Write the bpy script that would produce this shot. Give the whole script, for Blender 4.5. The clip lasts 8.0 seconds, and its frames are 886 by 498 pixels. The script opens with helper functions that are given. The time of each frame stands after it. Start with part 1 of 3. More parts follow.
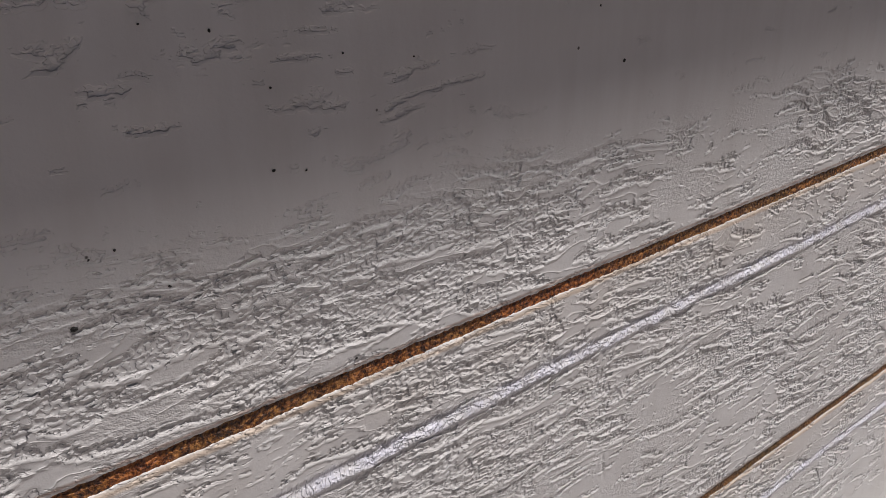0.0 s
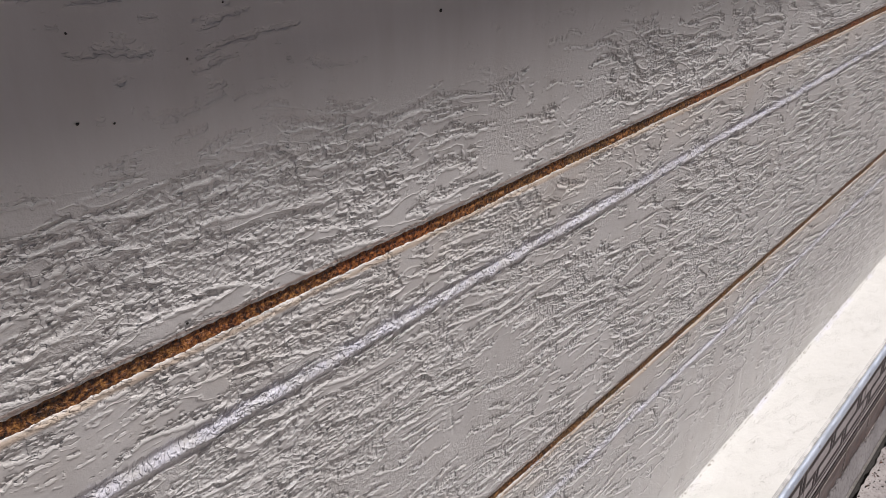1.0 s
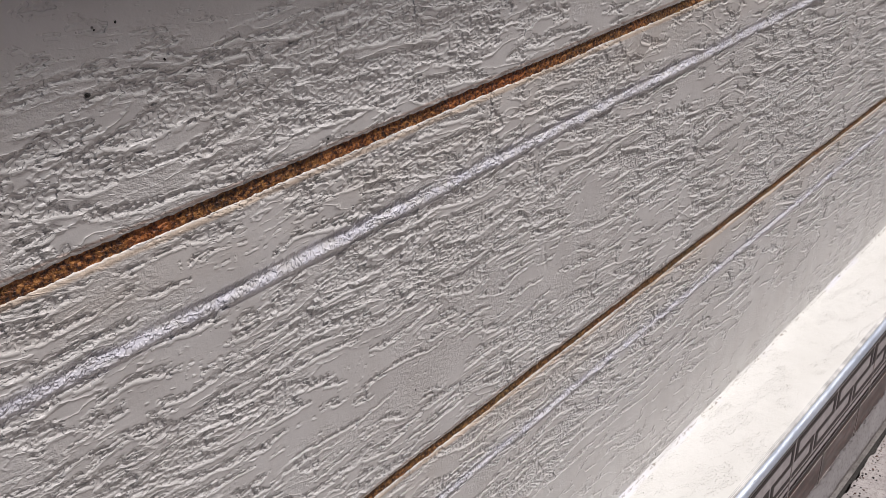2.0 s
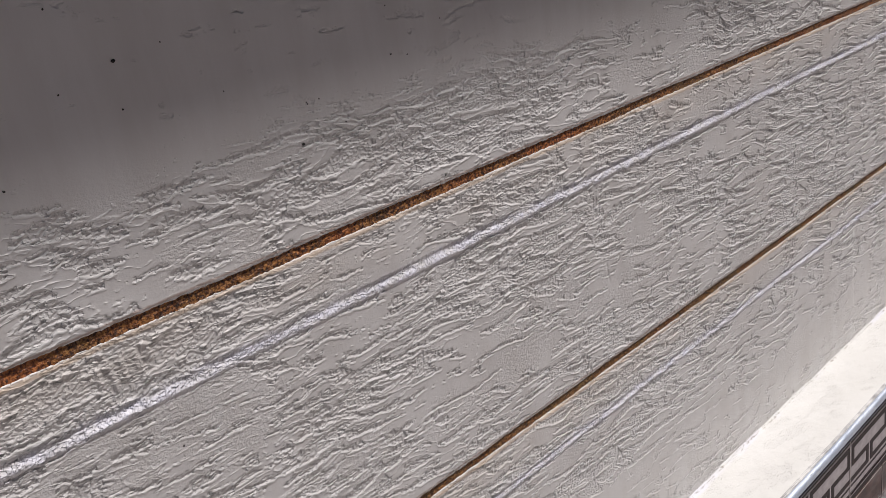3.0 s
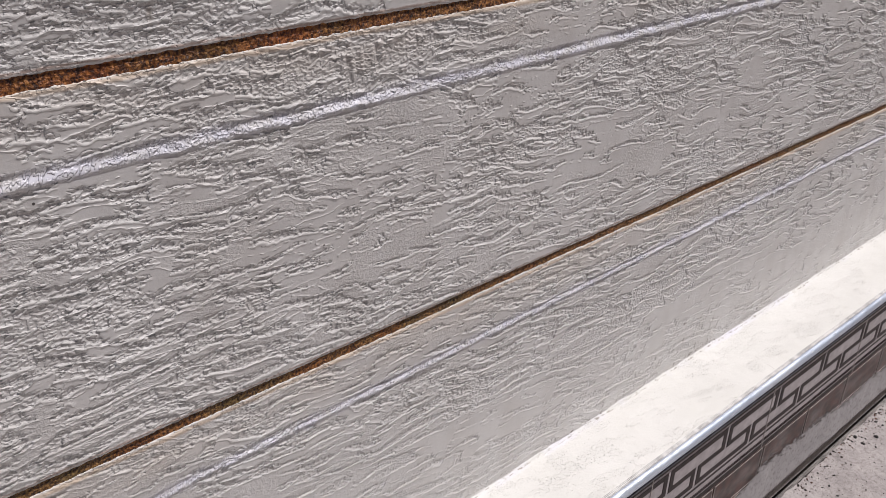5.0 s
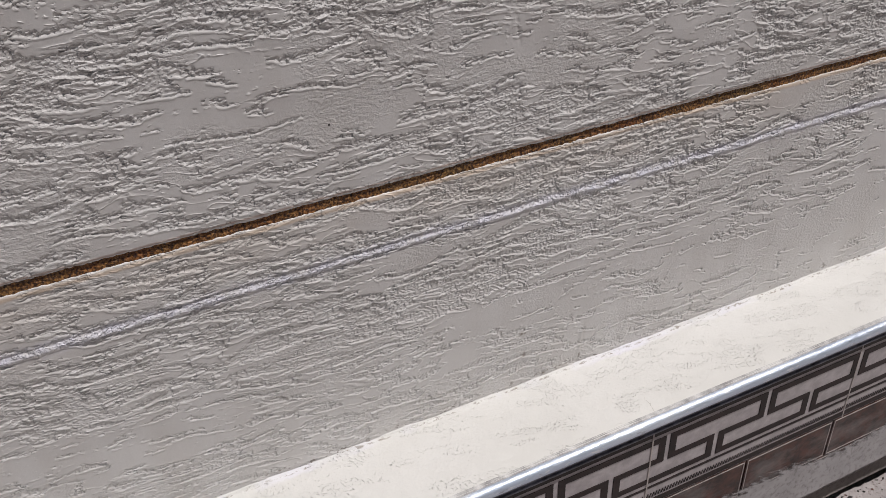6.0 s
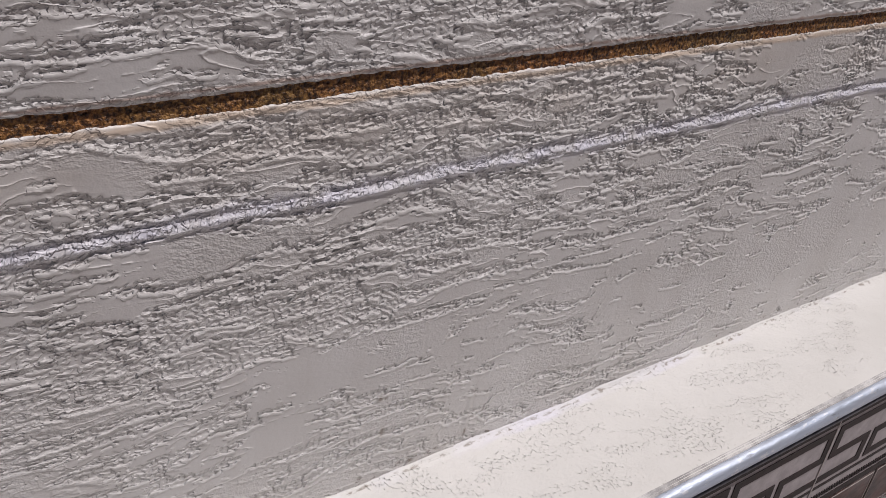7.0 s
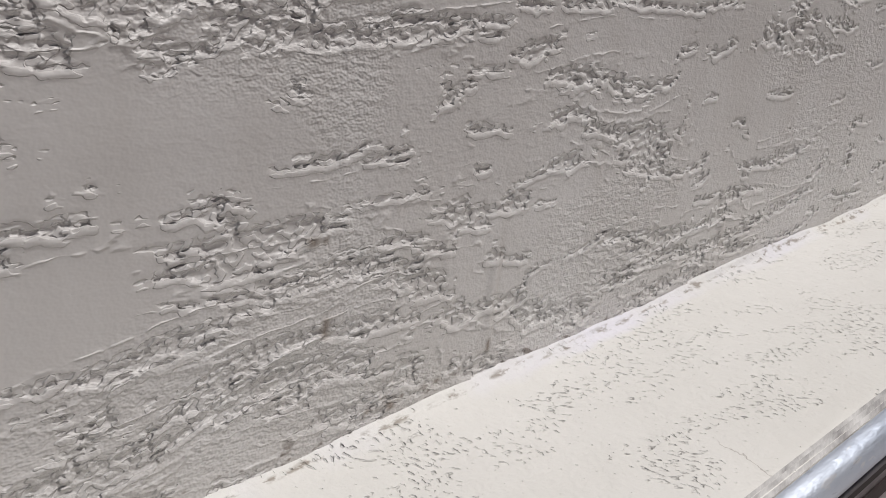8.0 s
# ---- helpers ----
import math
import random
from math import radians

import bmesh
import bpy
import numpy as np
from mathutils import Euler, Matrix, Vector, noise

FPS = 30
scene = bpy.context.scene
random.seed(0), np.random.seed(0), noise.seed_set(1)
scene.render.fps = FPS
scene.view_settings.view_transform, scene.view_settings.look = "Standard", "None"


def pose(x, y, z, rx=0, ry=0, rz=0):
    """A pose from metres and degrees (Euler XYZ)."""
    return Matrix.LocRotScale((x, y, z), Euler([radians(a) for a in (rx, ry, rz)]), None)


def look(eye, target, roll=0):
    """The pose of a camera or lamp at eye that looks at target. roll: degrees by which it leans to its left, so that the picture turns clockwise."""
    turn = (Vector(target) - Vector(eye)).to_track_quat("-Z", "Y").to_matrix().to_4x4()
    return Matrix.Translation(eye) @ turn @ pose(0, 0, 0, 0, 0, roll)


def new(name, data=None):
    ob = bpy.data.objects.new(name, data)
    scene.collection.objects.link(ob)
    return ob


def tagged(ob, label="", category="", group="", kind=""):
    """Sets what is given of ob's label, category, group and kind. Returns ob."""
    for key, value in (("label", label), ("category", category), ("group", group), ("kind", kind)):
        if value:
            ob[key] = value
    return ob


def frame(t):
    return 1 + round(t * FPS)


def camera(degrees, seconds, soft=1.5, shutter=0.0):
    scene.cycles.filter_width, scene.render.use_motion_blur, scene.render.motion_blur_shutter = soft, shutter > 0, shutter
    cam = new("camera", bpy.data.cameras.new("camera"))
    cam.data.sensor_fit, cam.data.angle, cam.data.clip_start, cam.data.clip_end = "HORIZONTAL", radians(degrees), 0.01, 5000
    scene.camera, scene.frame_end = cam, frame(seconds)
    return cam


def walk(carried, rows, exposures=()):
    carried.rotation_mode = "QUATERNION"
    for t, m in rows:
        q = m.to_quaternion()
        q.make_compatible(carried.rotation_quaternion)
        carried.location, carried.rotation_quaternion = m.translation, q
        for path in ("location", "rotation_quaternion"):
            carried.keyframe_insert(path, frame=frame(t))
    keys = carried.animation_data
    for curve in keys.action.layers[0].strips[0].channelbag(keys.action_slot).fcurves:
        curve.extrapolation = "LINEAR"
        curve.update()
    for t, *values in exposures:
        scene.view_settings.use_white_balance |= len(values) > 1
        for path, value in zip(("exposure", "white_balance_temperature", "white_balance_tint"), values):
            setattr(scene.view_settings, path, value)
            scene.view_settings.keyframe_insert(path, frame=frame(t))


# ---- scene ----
cam = camera(53.14, 8.0, soft=0.7)

# seconds, eye x y z, heading and pitch of the view, lean
PATH = [
    (0.0, -0.3569, -0.2846, 0.9001, 50.68, -23.50, -1.20),
    (0.5, -0.3550, -0.2815, 0.8868, 43.56, -23.46, -0.85),
    (1.0, -0.3562, -0.2913, 0.8800, 39.74, -24.02, -1.16),
    (1.1, -0.3595, -0.2855, 0.8796, 39.35, -24.69, -1.05),
    (1.3, -0.3728, -0.2717, 0.8685, 39.79, -27.37, -0.92),
    (1.5, -0.3840, -0.2808, 0.8572, 41.86, -29.30, -1.69),
    (1.7, -0.3924, -0.2908, 0.8591, 43.31, -30.40, -2.31),
    (2.8, -0.5639, -0.4478, 0.8610, 48.21, -19.52, -9.31),
    (3.0, -0.5825, -0.4554, 0.8753, 49.10, -20.41, -9.49),
    (3.5, -0.6560, -0.4422, 0.8794, 44.55, -18.54, -6.87),
    (3.7, -0.7070, -0.4391, 0.8660, 43.31, -15.52, -6.98),
    (3.9, -0.7690, -0.4384, 0.8523, 42.13, -14.61, -5.39),
    (4.0, -0.7752, -0.4138, 0.8672, 41.57, -17.09, -2.35),
    (4.1, -0.7912, -0.4042, 0.8593, 40.93, -17.96, -2.28),
    (4.3, -0.8129, -0.3998, 0.8493, 40.97, -20.30, -1.16),
    (4.4, -0.8178, -0.4001, 0.8467, 41.28, -21.45, -0.60),
    (4.5, -0.8188, -0.4011, 0.8433, 41.89, -22.87, -0.15),
    (4.7, -0.8135, -0.4042, 0.8388, 42.91, -25.04, 0.40),
    (5.8, -0.3593, -0.4717, 0.7617, 63.36, -33.32, -0.11),
    (6.0, -0.2793, -0.4714, 0.7595, 64.99, -34.00, -2.30),
    (6.4, -0.3009, -0.4423, 0.7365, 58.97, -33.19, -3.31),
    (6.5, -0.2425, -0.4181, 0.7471, 57.43, -32.24, -2.40),
    (6.8, -0.2169, -0.3217, 0.6768, 56.78, -31.95, 3.44),
    (7.0, -0.1830, -0.2779, 0.5892, 52.02, -30.23, 7.03),
    (7.2, -0.1487, -0.2213, 0.4846, 49.12, -25.99, 5.43),
    (7.5, -0.1081, -0.1677, 0.3950, 47.42, -20.99, 3.09),
    (8.0, -0.0961, -0.1532, 0.3761, 47.15, -21.59, 1.77),
]


def gaze(x, y, z, heading, pitch, lean):
    h, p = radians(heading), radians(pitch)
    ahead = Vector((math.cos(p) * math.cos(h), math.cos(p) * math.sin(h), math.sin(p)))
    return look((x, y, z), Vector((x, y, z)) + ahead, lean)


EXPOSURES = [(0.0, -0.23, 6300, 14), (3.5, -0.21, 6300, 14), (4.7, -0.18, 6250, 15), (5.8, -0.48, 6280, 13), (6.3, -0.52, 6280, 13), (7.0, -0.62, 6280, 17), (7.5, -0.63, 6300, 15), (8.0, -0.6, 6300, 12)]
walk(cam, [(row[0], gaze(*row[1:])) for row in PATH], EXPOSURES)

# ---- world, sun ----
SUN_FROM = Vector((0.35, -0.29, 1.0)).normalized()
world = bpy.data.worlds.new("world")
scene.world = world
world.use_nodes = True
wn = world.node_tree
sky = wn.nodes.new("ShaderNodeTexSky")
sky.sky_type = "NISHITA"
sky.sun_disc = False
sky.sun_elevation = math.asin(SUN_FROM.z)
sky.sun_rotation = math.atan2(SUN_FROM.x, SUN_FROM.y)
wn.links.new(sky.outputs[0], wn.nodes["Background"].inputs[0])
wn.nodes["Background"].inputs[1].default_value = 0.033
sun = new("sun", bpy.data.lights.new("sun", "SUN"))
sun.data.energy, sun.data.angle, sun.data.color = 4.5, radians(0.53), (1.0, 0.955, 0.89)
sun.matrix_world = look(SUN_FROM * 20, (0, 0, 0))

# ---- levels of the wall, in metres above the ground ----
TOP_GROOVE, LOW_GROOVE = 0.694, 0.469
TOP_CHANNEL, LOW_CHANNEL = 0.6483, 0.4243
LEDGE, FACE, GROUND = 0.2493, -0.0821, 0.035
TRIM_LOW, BORDER_LOW = 0.2311, 0.1407
WALL_TOP = 3.6
X0, X1 = -2.6, 9.0


# ---- node helpers ----
def material(name, rough=0.7, metal=0.0):
    m = bpy.data.materials.new(name)
    m.use_nodes = True
    b = m.node_tree.nodes["Principled BSDF"]
    b.inputs["Roughness"].default_value = rough
    b.inputs["Metallic"].default_value = metal
    return m, m.node_tree, b


def node(nt, kind, **kw):
    n = nt.nodes.new(kind)
    for k, val in kw.items():
        if k in n.inputs:
            n.inputs[k].default_value = val
    return n


def place(nt, scale=(1, 1, 1)):
    g = nt.nodes.new("ShaderNodeNewGeometry")
    mp = nt.nodes.new("ShaderNodeMapping")
    mp.inputs["Scale"].default_value = scale
    nt.links.new(g.outputs["Position"], mp.inputs["Vector"])
    return mp.outputs[0]


def grain(nt, scale, detail=4.0, rough=0.55, stretch=(1, 1, 1)):
    n = node(nt, "ShaderNodeTexNoise", Scale=scale, Detail=detail, Roughness=rough)
    nt.links.new(place(nt, stretch), n.inputs["Vector"])
    return n.outputs["Fac"]


def ramp(nt, fac, stops):
    r = nt.nodes.new("ShaderNodeValToRGB")
    e = r.color_ramp.elements
    while len(e) < len(stops):
        e.new(0.5)
    for el, (p, c) in zip(e, stops):
        el.position = p
        el.color = (*c, 1) if len(c) == 3 else c
    nt.links.new(fac, r.inputs[0])
    return r.outputs[0]


def blend(nt, fac, a, b, mode="MIX"):
    n = nt.nodes.new("ShaderNodeMix")
    n.data_type, n.blend_type = "RGBA", mode
    for sock, val in ((n.inputs[0], fac), (n.inputs[6], a), (n.inputs[7], b)):
        if isinstance(val, (int, float)):
            sock.default_value = val
        elif isinstance(val, tuple):
            sock.default_value = (*val, 1)
        else:
            nt.links.new(val, sock)
    return n.outputs[2]


def math_node(nt, op, a, b=0.0, c=0.0):
    n = nt.nodes.new("ShaderNodeMath")
    n.operation = op
    for sock, val in zip(n.inputs, (a, b, c)):
        if isinstance(val, (int, float)):
            sock.default_value = val
        else:
            nt.links.new(val, sock)
    return n.outputs[0]


def relief(nt, bsdf, *layers):
    last = None
    for height, depth in layers:
        bp = node(nt, "ShaderNodeBump", Strength=1.0, Distance=depth)
        nt.links.new(height, bp.inputs["Height"])
        if last:
            nt.links.new(last, bp.inputs["Normal"])
        last = bp.outputs[0]
    nt.links.new(last, bsdf.inputs["Normal"])


def height_of(nt):
    g = nt.nodes.new("ShaderNodeNewGeometry")
    s = nt.nodes.new("ShaderNodeSeparateXYZ")
    nt.links.new(g.outputs["Position"], s.inputs[0])
    return s.outputs[2]


def band(nt, z, centre, inner, outer, wobble=None):
    """1 within inner metres of a level, 0 beyond outer metres."""
    d = math_node(nt, "ABSOLUTE", math_node(nt, "SUBTRACT", z, centre))
    if wobble is not None:
        d = math_node(nt, "ADD", d, wobble)
    mr = node(nt, "ShaderNodeMapRange")
    nt.links.new(d, mr.inputs[0])
    mr.inputs[1].default_value, mr.inputs[2].default_value = inner, outer
    mr.inputs[3].default_value, mr.inputs[4].default_value = 1.0, 0.0
    return mr.outputs[0]


# ---- smooth noise on arrays ----
TABLE = np.random.RandomState(7).rand(512, 512)


def lattice(x, y, shift=0):
    xi, yi = np.floor(x).astype(int), np.floor(y).astype(int)
    fx, fy = x - xi, y - yi
    fx, fy = fx * fx * fx * (fx * (fx * 6 - 15) + 10), fy * fy * fy * (fy * (fy * 6 - 15) + 10)
    xa, xb, ya, yb = (xi + shift * 37) % 512, (xi + 1 + shift * 37) % 512, (yi + shift * 91) % 512, (yi + 1 + shift * 91) % 512
    return (TABLE[xa, ya] * (1 - fx) + TABLE[xb, ya] * fx) * (1 - fy) + (TABLE[xa, yb] * (1 - fx) + TABLE[xb, yb] * fx) * fy


def fractal(x, y, octaves=3, gain=0.5, shift=0):
    total, amp, size = 0, 1.0, 0.0
    for k in range(octaves):
        total = total + amp * lattice(x * 2.03 ** k + 5.3 * k, y * 2.03 ** k + 9.1 * k, shift + k)
        size += amp
        amp *= gain
    return total / size


def step(a, b, v):
    k = np.clip((v - a) / (b - a), 0, 1)
    return k * k * (3 - 2 * k)


# ---- one relief, for meshes and for materials alike ----
def scramble(kx, ky):
    """A whole number at random for each corner of a lattice, the same one that the noise texture takes."""
    start = np.uint32(0xDEADBEEF + 21)
    a, b, c = start + kx.astype(np.int64).astype(np.uint32), start + ky.astype(np.int64).astype(np.uint32), np.full(kx.shape, start, np.uint32)

    def rolled(v, k):
        return (v << np.uint32(k)) | (v >> np.uint32(32 - k))

    c = (c ^ b) - rolled(b, 14)
    a = (a ^ c) - rolled(c, 11)
    b = (b ^ a) - rolled(a, 25)
    c = (c ^ b) - rolled(b, 16)
    a = (a ^ c) - rolled(c, 4)
    b = (b ^ a) - rolled(a, 14)
    return (c ^ b) - rolled(b, 24)


def perlin(x, y):
    xi, yi = np.floor(x), np.floor(y)
    fx, fy = x - xi, y - yi
    u, v = fx * fx * fx * (fx * (fx * 6 - 15) + 10), fy * fy * fy * (fy * (fy * 6 - 15) + 10)

    def corner(i, j):
        h = scramble(xi + i, yi + j) & np.uint32(7)
        p, q = np.where(h < 4, fx - i, fy - j), 2 * np.where(h < 4, fy - j, fx - i)
        return np.where(h & 1, -p, p) + np.where(h & 2, -q, q)

    low, high = corner(0, 0) * (1 - u) + corner(1, 0) * u, corner(0, 1) * (1 - u) + corner(1, 1) * u
    return 0.6616 * (low * (1 - v) + high * v)


class Value:
    """A number in a material's node tree, with the arithmetic that arrays have."""

    def __init__(self, nt, out):
        self.nt, self.out = nt, out

    def put(self, op, other, swapped=False):
        other = other.out if isinstance(other, Value) else other
        a, b = (other, self.out) if swapped else (self.out, other)
        return Value(self.nt, math_node(self.nt, op, a, b))

    def __add__(self, other):
        return self.put("ADD", other)

    def __radd__(self, other):
        return self.put("ADD", other)

    def __sub__(self, other):
        return self.put("SUBTRACT", other)

    def __rsub__(self, other):
        return self.put("SUBTRACT", other, True)

    def __mul__(self, other):
        return self.put("MULTIPLY", other)

    def __rmul__(self, other):
        return self.put("MULTIPLY", other)

    def __truediv__(self, other):
        return self.put("DIVIDE", other)

    def __abs__(self):
        return self.put("ABSOLUTE", 0.0)


def position(nt):
    g, xyz = nt.nodes.new("ShaderNodeNewGeometry"), nt.nodes.new("ShaderNodeSeparateXYZ")
    nt.links.new(g.outputs["Position"], xyz.inputs[0])
    return [Value(nt, out) for out in xyz.outputs]


def attribute(nt, name):
    a = nt.nodes.new("ShaderNodeAttribute")
    a.attribute_name = name
    return Value(nt, a.outputs["Fac"])


def clouds(x, y, detail=0, gain=0.5):
    """Perlin noise between 0 and 1, on arrays or in a node tree."""
    if isinstance(x, Value):
        nt = x.nt
        n, v = node(nt, "ShaderNodeTexNoise", Scale=1.0, Detail=float(detail), Roughness=gain), nt.nodes.new("ShaderNodeCombineXYZ")
        n.noise_dimensions = "2D"
        nt.links.new(x.out, v.inputs[0])
        nt.links.new(y.out, v.inputs[1])
        nt.links.new(v.outputs[0], n.inputs["Vector"])
        return Value(nt, n.outputs[0])
    total = sum(gain ** k * perlin(x * 2 ** k, y * 2 ** k) for k in range(detail + 1))
    return 0.5 + 0.5 * total / sum(gain ** k for k in range(detail + 1))


def rise(a, b, v):
    """0 below a, 1 above b, smooth between, on arrays or in a node tree."""
    if isinstance(v, Value):
        m = v.nt.nodes.new("ShaderNodeMapRange")
        m.interpolation_type = "SMOOTHSTEP"
        m.inputs[1].default_value, m.inputs[2].default_value = a, b
        v.nt.links.new(v.out, m.inputs[0])
        return Value(v.nt, m.outputs[0])
    return step(a, b, v)


def torn_skin(x, z, rough, sandy, soft=0.0):
    """The trowelled skin, in metres: long torn pits with a raised lip, crumbs in them, thin veins between, sand."""
    bend = clouds(x / 0.075 + 11.3, z / 0.045 + 2.9, 1) - 0.5
    drift = clouds(x / 0.08 + 3.1, z / 0.05 + 7.7) - 0.5
    u, w = x + 0.05 * drift, z + 0.050 * x + 0.016 * bend
    rag = clouds(x / 0.0042 + 5.7, z / 0.0025 + 1.3, 1, 0.55) - 0.5
    over = clouds(x / 0.0042 + 5.7, (z + 0.0016) / 0.0025 + 1.3, 1, 0.55) - 0.5
    t = clouds(u / 0.030, w / 0.0070, 2, 0.52) + 0.27 * rag + rough
    pit = rise(0.535 - soft, 0.570 + soft, t)
    above = rise(0.535 - soft, 0.570 + soft, clouds(u / 0.030, (w + 0.0016) / 0.0070, 2, 0.52) + 0.27 * over + rough)
    crest = rise(0.1, 1.0, above - pit)
    crumb = rise(0.48, 0.62, clouds(x / 0.0022 + 0.7, z / 0.0016 + 4.4))
    line = abs(clouds(u / 0.036 + 8.8, w / 0.0085 + 6.1, 1) - 0.5 + 0.10 * rag)
    vein = (1.0 - rise(0.0, 0.04 + soft, line)) * rise(-0.05, 0.04, rough + 0.3 * rag)
    sand = clouds(x / 0.0030 + 2.2, z / 0.0022 + 9.4, 2, 0.8) - 0.5
    return 0.00042 * crest - 0.00058 * pit - 0.00068 * (pit * above) + 0.00062 * (pit * crumb) + 0.00042 * vein + 0.0013 * (sandy * sand)


# ---- materials ----
def plaster_paint():
    m, nt, b = material("wall_paint", 0.5)
    b.inputs["Specular IOR Level"].default_value = 0.8
    b.inputs["Diffuse Roughness"].default_value = 0.0
    tone = ramp(nt, grain(nt, 7, 5), [(0.3, (0.675, 0.652, 0.640)), (0.7, (0.725, 0.708, 0.700))])
    streak = ramp(nt, grain(nt, 16, 5, 0.65, (2.2, 1, 0.4)), [(0.35, (0.93, 0.92, 0.91)), (0.6, (1, 1, 1))])
    col = blend(nt, 1.0, tone, streak, "MULTIPLY")
    # small dark specks
    vor = node(nt, "ShaderNodeTexVoronoi", Scale=42.0)
    nt.links.new(place(nt, (1, 0.2, 1)), vor.inputs["Vector"])
    speck = ramp(nt, vor.outputs["Distance"], [(0.026, (1, 1, 1)), (0.040, (0, 0, 0))])
    chosen = ramp(nt, vor.outputs["Color"], [(0.50, (0, 0, 0)), (0.52, (1, 1, 1))])
    col = blend(nt, blend(nt, 1.0, speck, chosen, "MULTIPLY"), col, (0.06, 0.05, 0.045))
    z = height_of(nt)
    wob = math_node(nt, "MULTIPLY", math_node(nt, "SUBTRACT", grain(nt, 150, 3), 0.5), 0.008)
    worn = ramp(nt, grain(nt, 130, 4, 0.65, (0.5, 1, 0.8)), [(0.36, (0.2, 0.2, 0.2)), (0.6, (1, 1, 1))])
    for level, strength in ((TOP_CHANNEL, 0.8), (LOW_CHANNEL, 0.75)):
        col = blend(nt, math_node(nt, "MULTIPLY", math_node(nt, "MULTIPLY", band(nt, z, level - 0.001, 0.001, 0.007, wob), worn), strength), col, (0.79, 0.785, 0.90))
    patch = ramp(nt, grain(nt, 24, 3, 0.6, (0.5, 1, 1)), [(0.35, (0.1, 0.1, 0.1)), (0.7, (1, 1, 1))])
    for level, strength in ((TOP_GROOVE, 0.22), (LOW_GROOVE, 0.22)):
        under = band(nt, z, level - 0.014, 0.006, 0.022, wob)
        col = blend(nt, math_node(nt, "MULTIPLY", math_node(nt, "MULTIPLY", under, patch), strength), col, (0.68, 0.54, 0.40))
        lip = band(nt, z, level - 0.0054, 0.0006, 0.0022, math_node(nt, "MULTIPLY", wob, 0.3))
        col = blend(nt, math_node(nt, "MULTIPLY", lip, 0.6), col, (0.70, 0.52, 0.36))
        # dark brown line above the groove: its shaded top edge put into the colour
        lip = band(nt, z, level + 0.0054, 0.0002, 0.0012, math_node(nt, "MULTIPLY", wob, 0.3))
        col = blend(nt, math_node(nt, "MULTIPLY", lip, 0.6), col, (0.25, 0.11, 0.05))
    # grime where the wall meets the ledge
    dots = ramp(nt, grain(nt, 260, 2, 0.6, (0.6, 1, 1)), [(0.60, (0, 0, 0)), (0.66, (1, 1, 1))])
    grime = math_node(nt, "MULTIPLY", band(nt, z, LEDGE + 0.003, 0.002, 0.006, wob), dots)
    col = blend(nt, math_node(nt, "MULTIPLY", grime, 0.75), col, (0.16, 0.12, 0.09))
    stain = nt.nodes.new("ShaderNodeAttribute")
    stain.attribute_name = "stain"
    col = blend(nt, stain.outputs["Fac"], col, (0.16, 0.11, 0.07))
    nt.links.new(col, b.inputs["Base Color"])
    x, _, zed = position(nt)
    line = attribute(nt, "line")
    bristle = line * rise(0.44, 0.60, clouds((x - 0.4 * zed) / 0.0024, zed / 0.0034, 1, 0.6))
    height = 0.75 * (attribute(nt, "calm") * torn_skin(x, zed, attribute(nt, "rough"), attribute(nt, "sandy"))) + 0.0006 * bristle
    relief(nt, b, (height.out, 1.0))
    return m


def groove_paint(name, dark, middle, light):
    m, nt, b = material(name, 0.5)
    col = ramp(nt, grain(nt, 560, 3, 0.6), [(0.36, dark), (0.48, middle), (0.62, light)])
    old = ramp(nt, grain(nt, 16, 3, 0.6, (1, 1, 0.25)), [(0.40, (1.0, 0.78, 0.62)), (0.52, (0.95, 0.95, 0.85)), (0.66, (0.70, 0.85, 0.85))])
    nt.links.new(blend(nt, 1.0, col, old, "MULTIPLY"), b.inputs["Base Color"])
    relief(nt, b, (grain(nt, 360, 3, 0.65), 0.0028))
    return m


